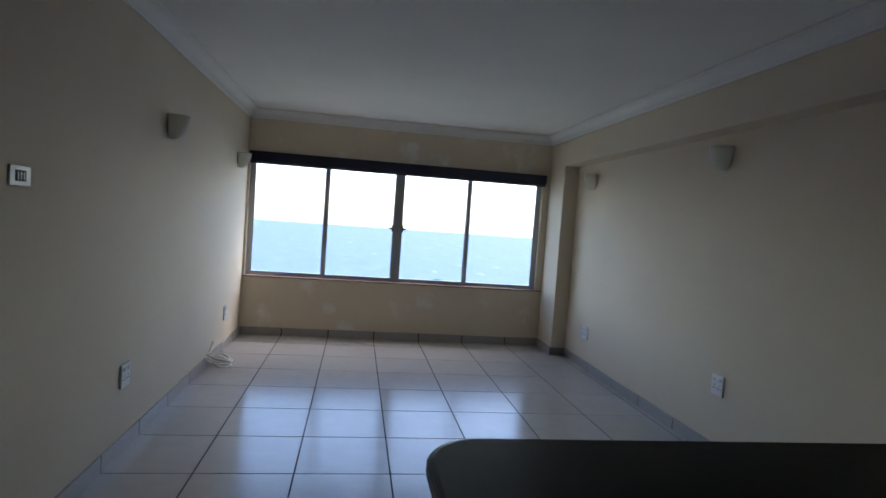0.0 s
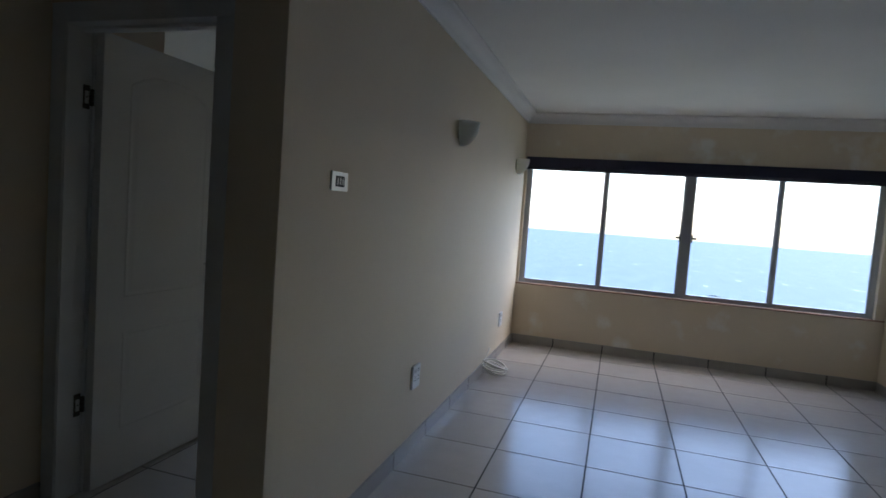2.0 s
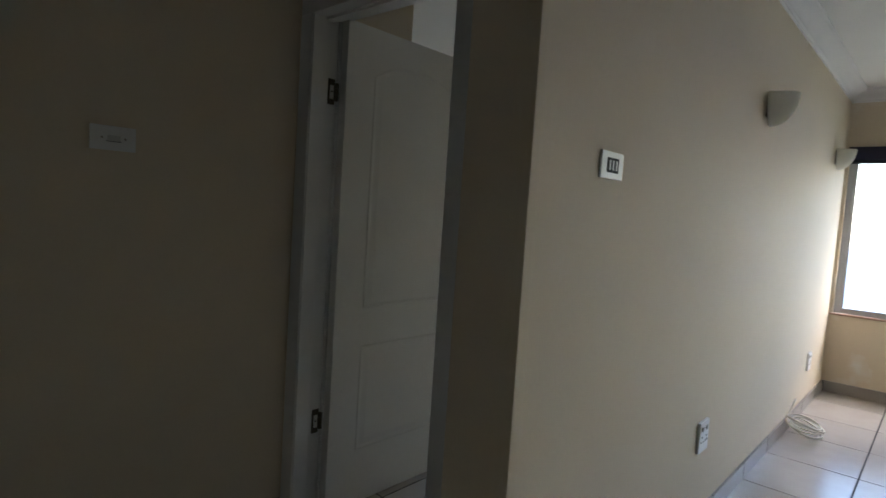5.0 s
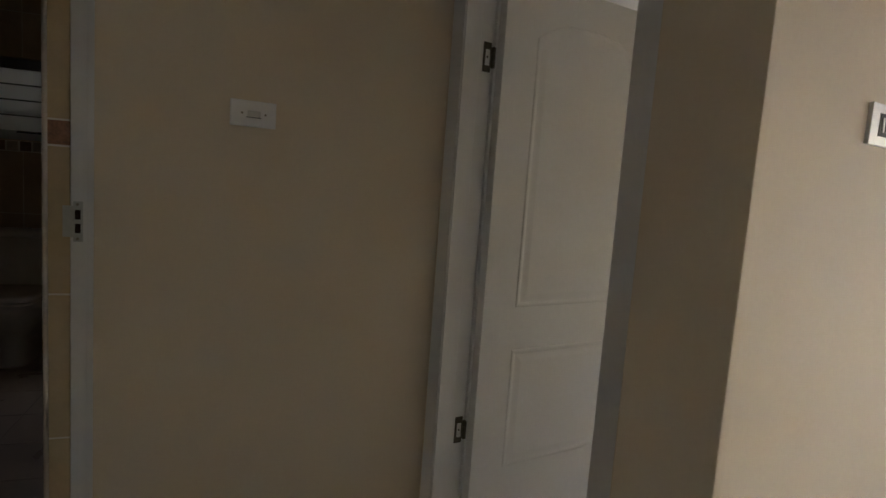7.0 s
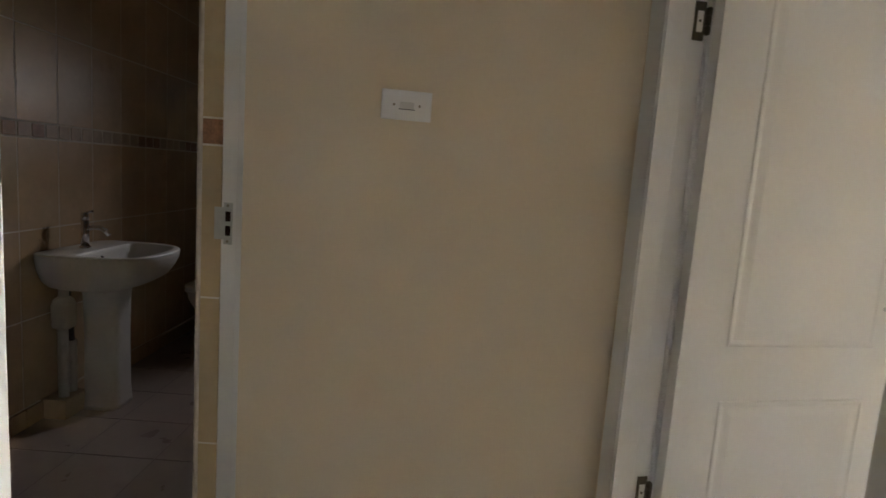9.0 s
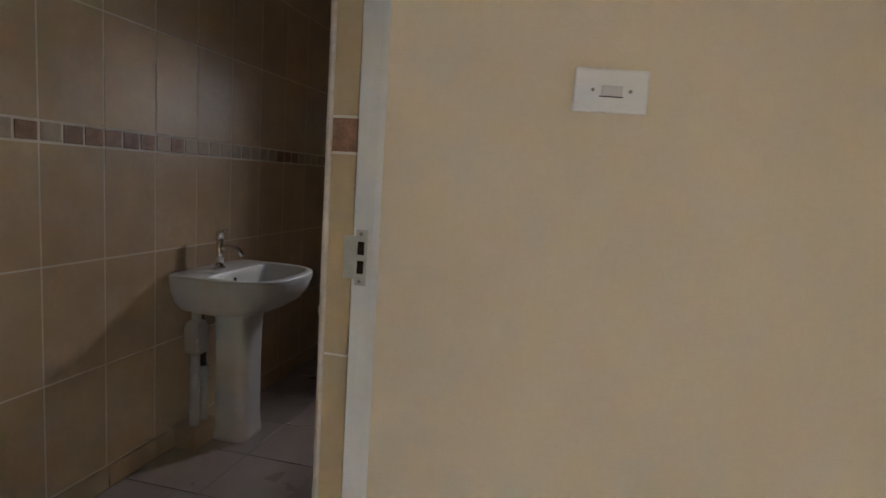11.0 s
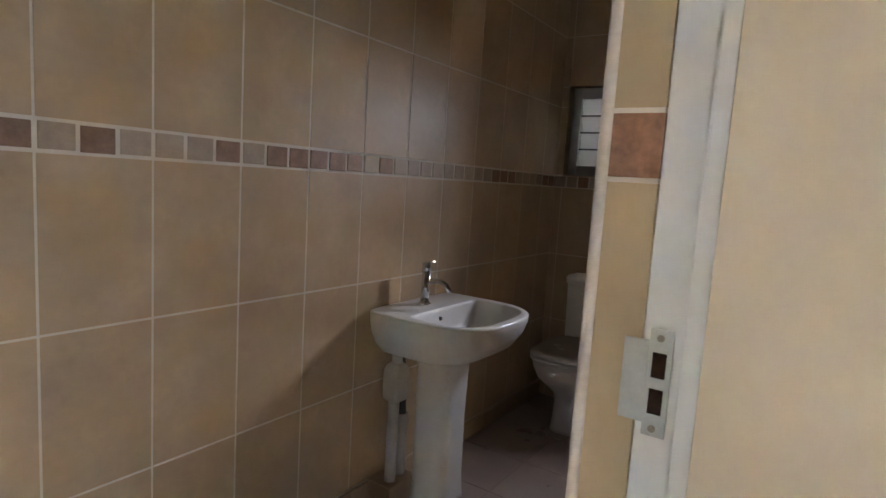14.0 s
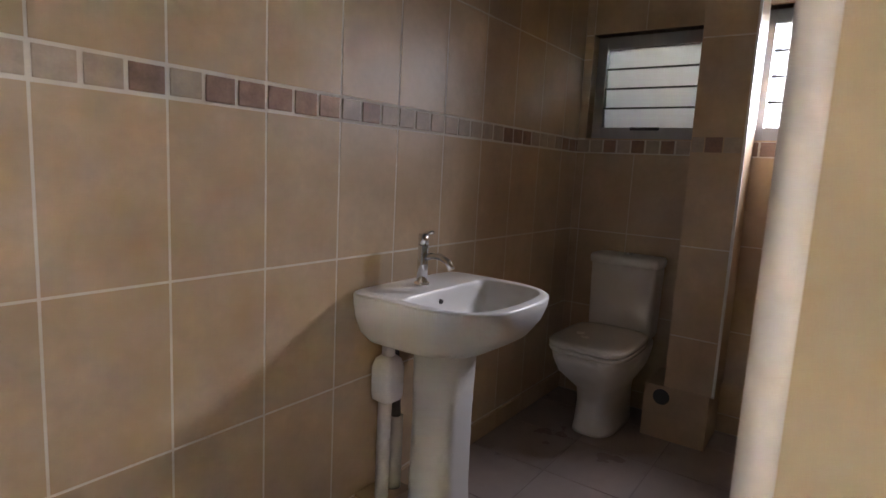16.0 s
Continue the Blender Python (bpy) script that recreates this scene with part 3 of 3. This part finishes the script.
# ---- bathroom windows ----
def louvre(name, y0, y1, z0, z1):
    w = thing(name, "small grey aluminium louvre window with frosted panes", "window", kind="structure", at=BATH)
    x = BATH_FAR - 0.10
    part("window_frame", boxes((x - 0.03, x + 0.03, y0, y0 + 0.05, z0, z1), (x - 0.03, x + 0.03, y1 - 0.05, y1, z0, z1),
                               (x - 0.03, x + 0.03, y0 + 0.05, y1 - 0.05, z0, z0 + 0.06), (x - 0.03, x + 0.03, y0 + 0.05, y1 - 0.05, z1 - 0.06, z1), bevel=0.003), ALU, w)
    h = (z1 - z0 - 0.12) / 4
    for i in range(4):
        zc = z0 + 0.06 + h * (i + 0.5)
        p = part("pane", boxes((-0.0025, 0.0025, y0 + 0.052, y1 - 0.052, -h / 2 - 0.006, h / 2 + 0.006)), FROST, w, at=pose(x, 0, zc, 0, 12, 0))
        p.visible_shadow = False
        if i:
            part("pane_rail", boxes((0.010, 0.020, y0 + 0.05, y1 - 0.05, zc - h / 2 - 0.004, zc - h / 2 + 0.004)), DARK, w, at=pose(x, 0, 0))
    part("handle", boxes((x + 0.03, x + 0.045, (y0 + y1) / 2 - 0.07, (y0 + y1) / 2 + 0.07, z0 + 0.045, z0 + 0.06), bevel=0.003), DARK, w, "black louvre lever")
    return w


louvre("window_2", *W1)
louvre("window_3", *W2)

# ---- duct boxing ----
dc = thing("duct_boxing", "beige tiled pipe boxing with a pale corner trim", "pipe boxing", at=BATH)
DX = -1.49
part("column", boxes((BATH_FAR, DX - 0.006, 0.616, 0.815, 0.30, CEIL_Z + 0.22), bevel=0.003), BTILE, dc, "narrow tiled column")
part("low_box", boxes((BATH_FAR, DX, 0.535, 0.806, BATH_Z, 0.30), bevel=0.003), BTILE, dc, "low tiled box")
part("corner_trim", boxes((DX - 0.018, DX - 0.003, 0.812, 0.823, 0.30, CEIL_Z + 0.22), bevel=0.002), CERAMIC, dc, "glossy white corner trim")
for gz in (0.537, 0.932, 1.793):
    part("grout_line", boxes((DX - 0.008, DX - 0.0045, 0.620, 0.811, gz, gz + 0.005)), WGROUT, dc)
for y0, y1, m in ((0.620, 0.666, MOS_B), (0.672, 0.738, MOS_A), (0.744, 0.810, MOS_B)):
    part("mosaic_tile", boxes((DX - 0.008, DX - 0.003, y0, y1, 1.333, 1.395), bevel=0.002), m, dc)
part("pipe_hole", cyl(bmesh.new(), (DX - 0.004, 0.611, 0.25), (DX + 0.0015, 0.611, 0.25), 0.036, n=24), DARK, dc, "dark round pipe hole")


# ---- wash basin ----
def hoop(a, y_back, y_front, z, split, p_back, p_front, n=72):
    """Closed outline, squarer behind than in front."""
    cy = y_back + (y_front - y_back) * split
    ring = []
    for i in range(n):
        w = 2 * math.pi * i / n
        c, sn = math.cos(w), math.sin(w)
        p, b = (p_front, y_front - cy) if sn > 0 else (p_back, cy - y_back)
        ring.append((a * math.copysign(abs(c) ** (2 / p), c), cy + b * math.copysign(abs(sn) ** (2 / p), sn), z))
    return ring


def basin():
    """Origin at the wall under the basin's middle; y away from the wall."""
    s = thing("wash_basin", "white ceramic pedestal wash basin with a chrome mixer tap", "basin", at=BATH @ pose(-0.385, 0.0, BATH_Z))
    outer = [(0.590, 0.095, 0.08, 0.230), (0.600, 0.162, 0.05, 0.303), (0.622, 0.217, 0.026, 0.371), (0.655, 0.250, 0.012, 0.426), (0.705, 0.270, 0.004, 0.463),
             (0.750, 0.279, 0.002, 0.480), (0.770, 0.280, 0.002, 0.482), (0.775, 0.279, 0.002, 0.481), (0.778, 0.276, 0.003, 0.477), (0.7785, 0.270, 0.006, 0.472)]
    hollow = [(0.7785, 0.238, 0.165, 0.448), (0.777, 0.235, 0.168, 0.445), (0.773, 0.232, 0.171, 0.442), (0.746, 0.221, 0.178, 0.428), (0.708, 0.200, 0.190, 0.402),
              (0.680, 0.162, 0.205, 0.373), (0.666, 0.100, 0.22, 0.345), (0.662, 0.050, 0.24, 0.319)]
    rings = [hoop(a, yb, yf, z, 0.35, 7.0, 3.0) for z, a, yb, yf in outer] + [hoop(a, yb, yf, z, 0.45, 9.0, 3.0) for z, a, yb, yf in hollow]
    part("bowl", loft(bmesh.new(), rings), CERAMIC, s, smooth=True)
    ped = [(0.0, 0.096, 0.092), (0.02, 0.093, 0.090), (0.10, 0.085, 0.086), (0.36, 0.082, 0.084), (0.55, 0.085, 0.088), (0.61, 0.096, 0.098)]
    part("pedestal", loft(bmesh.new(), [oval(-0.012, 0.18, z, a, c, 4.0, 40) for z, a, c in ped]), CERAMIC, s, smooth=True)
    part("overflow_hole", cyl(bmesh.new(), (0.03, 0.162, 0.742), (0.03, 0.1835, 0.738), 0.009, n=16), DARK, s, "dark overflow hole")
    part("drain", cyl(bmesh.new(), (0, 0.265, 0.660), (0, 0.265, 0.666), 0.028, n=24), CHROME, s)
    tap = cyl(bmesh.new(), (0.022, 0.095, 0.776), (0.022, 0.095, 0.788), 0.025, n=24)
    cyl(tap, (0.022, 0.095, 0.788), (0.022, 0.095, 0.912), 0.018, 0.017, n=24)
    tp = part("tap", tap, CHROME, s, "chrome single-lever mixer tap", smooth=True)
    part("spout", tube(bmesh.new(), [(0.022, 0.103, 0.868), (0.022, 0.133, 0.880), (0.022, 0.166, 0.880), (0.022, 0.194, 0.868), (0.022, 0.210, 0.846)], 0.011, 14), CHROME, tp, smooth=True)
    lev = cyl(bmesh.new(), (0.022, 0.095, 0.913), (0.022, 0.093, 0.946), 0.018, 0.016, n=24)
    tube(lev, [(0.022, 0.093, 0.942), (0.022, 0.113, 0.951), (0.022, 0.132, 0.955)], 0.0055, 10)
    part("lever", lev, CHROME, tp, smooth=True)
    return s


basin()

# ---- waste pipe beside the pedestal ----
wp = thing("waste_pipe", "white plastic bottle trap and waste pipes beside the pedestal", "pipe", at=BATH @ pose(-0.235, 0.0, 0))
part("trap", loft(bmesh.new(), [oval(0, 0.075, z, a, a, 4.0, 24) for z, a in ((0.47, 0.020), (0.482, 0.039), (0.495, 0.042), (0.585, 0.043), (0.612, 0.035), (0.624, 0.021))]), PIPE, wp, smooth=True)
part("nut", cyl(bmesh.new(), (0, 0.075, 0.622), (0, 0.075, 0.662), 0.021, n=12), PIPE, wp)
part("down_pipe", cyl(bmesh.new(), (0.008, 0.075, 0.15), (0.008, 0.075, 0.474), 0.022, n=20), PIPE, wp, smooth=True)
part("side_pipe", cyl(bmesh.new(), (-0.062, 0.065, 0.15), (-0.062, 0.065, 0.40), 0.024, n=20), PIPE, wp, smooth=True)
part("hose", tube(bmesh.new(), [(-0.062, 0.065, 0.39), (-0.06, 0.062, 0.46), (-0.052, 0.06, 0.55), (-0.045, 0.058, 0.64), (-0.045, 0.058, 0.69)], 0.017, 12), CABLE_DARK, wp, "dark flexible hose", smooth=True)
pb = tagged(new("pipe_plinth", mesh_of("pipe_plinth", boxes((-0.335, -0.18, 0.0, 0.115, BATH_Z, 0.148), bevel=0.003), BTILE)), "small beige tiled plinth under the waste pipes", "plinth")
pb.matrix_world = BATH


# ---- toilet ----
def toilet():
    """x away from the wall, origin on the floor at the wall."""
    s = thing("toilet", "white close-coupled toilet with its lid down", "toilet", at=BATH @ pose(BATH_FAR, 0.352, BATH_Z))
    def ring(z, x0, x1, half, power=3.2):
        return [(p[0], p[1], z) for p in oval((x0 + x1) / 2, 0, z, (x1 - x0) / 2, half, power, 40)]
    part("pan", loft(bmesh.new(), [ring(0.0, 0.05, 0.47, 0.100), ring(0.02, 0.05, 0.465, 0.097), ring(0.14, 0.06, 0.45, 0.092), ring(0.20, 0.06, 0.46, 0.098),
                                   ring(0.25, 0.05, 0.52, 0.130, 3.4), ring(0.30, 0.04, 0.58, 0.158, 3.6), ring(0.36, 0.03, 0.615, 0.172, 3.8), ring(0.395, 0.03, 0.62, 0.175, 4), ring(0.40, 0.04, 0.615, 0.171, 4)]),
         CERAMIC, s, smooth=True)
    part("seat", loft(bmesh.new(), [ring(0.402, 0.17, 0.625, 0.176, 4.2), ring(0.416, 0.168, 0.629, 0.179, 4.2), ring(0.42, 0.172, 0.625, 0.176, 4.2)]), SEAT, s, smooth=True)
    part("lid", loft(bmesh.new(), [ring(0.424, 0.165, 0.627, 0.178, 4.2), ring(0.440, 0.163, 0.629, 0.180, 4.2), ring(0.447, 0.172, 0.618, 0.170, 4.2), ring(0.449, 0.20, 0.59, 0.145, 4.2)]), SEAT, s, smooth=True)
    part("cistern", loft(bmesh.new(), [ring(0.40, 0.008, 0.160, 0.145, 8), ring(0.42, 0.006, 0.168, 0.152, 8), ring(0.745, 0.004, 0.180, 0.157, 8)]), CERAMIC, s, smooth=True)
    part("cistern_lid", loft(bmesh.new(), [ring(0.747, 0.002, 0.187, 0.163, 8), ring(0.775, 0.002, 0.189, 0.165, 8), ring(0.787, 0.008, 0.182, 0.158, 8), ring(0.790, 0.03, 0.16, 0.135, 8)]), CERAMIC, s, smooth=True)
    part("flush_button", cyl(bmesh.new(), (0.10, 0, 0.788), (0.10, 0, 0.802), 0.02, n=20), CHROME, s)
    return s


toilet()

# ---- outside ----
# unseen walls, roof and floor added to limit daylight into the louvre windows
gx = BATH_FAR - 1.5
structure("gallery_wall", boxes((gx - 0.15, gx, -1.5, 1.25, -0.1, 2.75), (gx - 0.15, gx, 1.25, 3.2, -0.1, 0.4), (gx, BATH_FAR - 0.2, 0.76, 0.85, -0.1, 2.1), (gx, BATH_FAR - 0.2, -1.65, -1.5, -0.1, 2.75),
          (gx, BATH_FAR - 0.2, 3.2, 3.35, -0.1, 2.75)), BAFFLE, "added unseen walls that limit the daylight reaching the louvre windows", "wall", at=BATH)
structure("gallery_roof", boxes((gx - 0.15, BATH_FAR - 0.2, -1.65, 3.35, 2.62, 2.75)), BAFFLE, "added unseen roof slab that blocks sky light above the louvre windows", "ceiling", at=BATH)
structure("gallery_floor", boxes((gx - 0.15, BATH_FAR - 0.2, -1.65, 3.35, -0.2, -0.1)), GROUT, "added unseen floor slab that closes the light baffle", "floor", at=BATH)
# unseen too: added to shut out light beside the windows
structure("wall_bath_outer", boxes((BATH_FAR - 0.2, BATH_FAR - 0.05, -1.65, -0.15, -0.1, 2.62), (BATH_FAR - 0.2, BATH_FAR - 0.05, DOOR_F, 3.35, -0.1, 2.62)), BAFFLE, "added unseen outer wall that closes the light baffle beside the bathroom windows", "wall", at=BATH)

wb = bmesh.new()
box(wb, -4500, 4500, 30, 3300, -60.5, -60)
structure("water", wb, WATER, "pale blue sea with small white crests", "sea")
gb = bmesh.new()
box(gb, -400, 400, -300, 30, -61, -6.0)
structure("ground", gb, mat("dune scrub ground", (0.10, 0.12, 0.06), 0.95, 0.3, 0.2, 3), "green dune slope below the building", "ground")



def shrub(at, height, seed):
    r = random.Random(seed)
    s = thing("palm_shrub", "small dark green palm tip outside the window", "shrub", group="shrubs below the window", at=at)
    part("trunk", cyl(bmesh.new(), (0, 0, 0), (0.1, 0, height * 0.8), 0.12, 0.06, n=10), BARK, s)
    bm = bmesh.new()
    for k in range(26):
        w = r.uniform(0, 2 * math.pi)
        up = r.uniform(0.1, 1.1)
        n = 6
        pts = []
        for i in range(n + 1):
            u = i / n
            pts.append(Vector((0.1 + math.cos(w) * u * 0.8, math.sin(w) * u * 0.8, height * 0.78 + up * u - 0.75 * u * u)))
        side = Vector((-math.sin(w), math.cos(w), 0))
        for p, q in zip(pts, pts[1:]):
            for sgn in (-1, 1):
                bm.faces.new([bm.verts.new(v) for v in (p, q, q + side * sgn * 0.10 + Vector((0, 0, -0.08)), p + side * sgn * 0.07)])
    part("crown", bm, LEAF, s)
    return s


shrub(pose(5.78, 28.0, -6.02), 5.38, 3)
shrub(pose(7.9, 28.5, -6.02), 4.55, 5)

# ---- pieces of floor and walls ----
PITCH = 0.517
tile_mesh = mesh_of("tile", boxes((0.0042, PITCH - 0.0042, 0.0042, PITCH - 0.0042, -0.008, 0.0), bevel=0.001), TILE)
for i in range(-5, 7):
    for j in range(-14, 6):
        x, y = 0.456 + i * PITCH, 3.748 + j * PITCH
        if i < -1 and not 0.9 < y < 5.0:
            continue
        if i < -1 and y < 1.2 and x < -0.1 and not (i > -4 and y > 1.1):
            continue
        t = new("tile", tile_mesh)
        t.parent = floor
        t.location = (x, y, 0)

bt_mesh = mesh_of("tile", boxes((0.003, 0.327, 0.003, 0.327, -0.006, 0.0005), bevel=0.0012), BFLOOR)
for i in range(-7, 6):
    for j in range(4):
        if -2.25 < i * 0.33 + 0.1 < 1.65:
            t = new("tile", bt_mesh)
            t.parent = bath_floor
            t.location = (i * 0.33 + 0.1, 0.01 + j * 0.33, BATH_Z)

TW, TH = 0.25, 0.395
ROWS = (0.144, 0.539, 0.934), (1.398, 1.793, 2.188)
wt_mesh = mesh_of("wall_tile", boxes((0.0028, TW - 0.0028, -0.008, 0.0, 0.0028, TH - 0.0028), bevel=0.0012), BTILE)
low_mesh = mesh_of("wall_tile", boxes((0.002, TW - 0.002, -0.008, 0.012, 0.002, 0.085), bevel=0.0015), BTILE)
MW = TW / 3
mos = [mesh_of("mosaic_tile", boxes((0.0045, MW - 0.0045 - 0.0015 * (k % 2), -0.008, 0.0015, 0.006 - 0.001 * (k % 3), 0.063 + 0.0015 * (k % 2)), bevel=0.003), m) for k, m in enumerate((MOS_A, MOS_B, MOS_A, MOS_B))]
rnd = random.Random(4)


def put(mesh, parent, m):
    ob = new(mesh.name.split(".")[0], mesh)
    ob.parent = parent
    ob.matrix_local = m


for k in range(-7, 8):
    x = k * TW - 0.076
    if x + TW > 1.80 or x < BATH_FAR - 0.2:
        continue
    for z in ROWS[0] + ROWS[1]:
        put(wt_mesh, wall_basin, pose(x, 0, z))
    put(low_mesh, wall_basin, pose(x, 0, BATH_Z))
    for q in range(3):
        put(mos[(k * 3 + q + (rnd.random() < 0.25)) % 2 + 2 * rnd.randrange(2)], wall_basin, pose(x + q * MW, 0, 1.329))


def holes(z0, z1, y0, y1):
    return any(a < y1 - 0.01 and y0 + 0.01 < b and c < z1 - 0.01 and z0 + 0.01 < d for a, b, c, d in (W1, W2))


far_shared = {}
for z0, z1 in ((0.057, 0.144), (0.144, 0.539), (0.539, 0.934), (0.934, 1.329), (1.402, 1.793), (1.793, 1.91), (1.91, 2.188), (2.188, 2.70)):
    cuts = [0.0, 0.045, 0.30, 0.59, 0.785, 1.15, 1.17]
    for y0, y1 in zip(cuts, cuts[1:]):
        if holes(z0, z1, y0, y1):
            continue
        key = (round(y1 - y0, 3), round(z1 - z0, 3))
        if key not in far_shared:
            far_shared[key] = mesh_of("wall_tile", boxes((-0.008, 0.0, 0.002, y1 - y0 - 0.002, 0.002, z1 - z0 - 0.002)), BTILE)
        put(far_shared[key], wall_bath_far, pose(BATH_FAR, y0, z0))
far_mos = [mesh_of("mosaic_tile", boxes((-0.008, 0.001, 0.003, 0.064, 0.004, 0.065), bevel=0.003), m) for m in (MOS_A, MOS_B)]
for k in range(16):
    put(far_mos[(k + (rnd.random() < 0.25)) % 2], wall_bath_far, pose(BATH_FAR, k * 0.07, 1.329))
# window reveals, lined with tile
for a, b, c, d in (W1, W2):
    bm = boxes((BATH_FAR - 0.13, BATH_FAR - 0.001, a - 0.006, a, c, d), (BATH_FAR - 0.13, BATH_FAR - 0.001, b, b + 0.006, c, d),
               (BATH_FAR - 0.13, BATH_FAR - 0.001, a, b, d, d + 0.006), (BATH_FAR - 0.13, BATH_FAR - 0.001, a, b, c - 0.006, c))
    part("reveal_tile", bm, BTILE, wall_bath_far)
# tiled edge of the doorway
part("joint_grout", boxes((BD_R - 0.078, BD_R + 0.0008, 1.1865, 1.2340, BATH_Z, 2.04)), WGROUT, wall_bath_door)
for z0, z1, m in ((0.057, 0.155, BTILE), (0.155, 0.550, BTILE), (0.550, 0.945, BTILE), (0.945, 1.332, BTILE), (1.332, 1.398, MOS_C), (1.398, 1.793, BTILE), (1.793, 2.04, BTILE)):
    part("wall_tile" if m is BTILE else "mosaic_tile", boxes((BD_R - 0.078, BD_R + 0.002, 1.185, 1.2350, z0 + 0.0025, z1 - 0.0025), bevel=0.0008), JTILE if m is BTILE else m, wall_bath_door)
part("edge_trim", cyl(bmesh.new(), (BD_R + 0.001, 1.180, BATH_Z), (BD_R + 0.001, 1.180, 2.05), 0.0064, n=16), TRIM, wall_bath_door, "rounded white plastic edge trim", smooth=True)
inner = mesh_of("wall_tile", boxes((0.002, TW - 0.002, 0.0, 0.010, 0.002, TH - 0.002), bevel=0.0015), BTILE)
for k in range(10):
    for z in (0.144, 0.539, 0.934, 1.398, 1.793):
        put(inner, wall_bath_door, pose(BD_R - 0.014 - (k + 1) * TW, BATH_N, z))
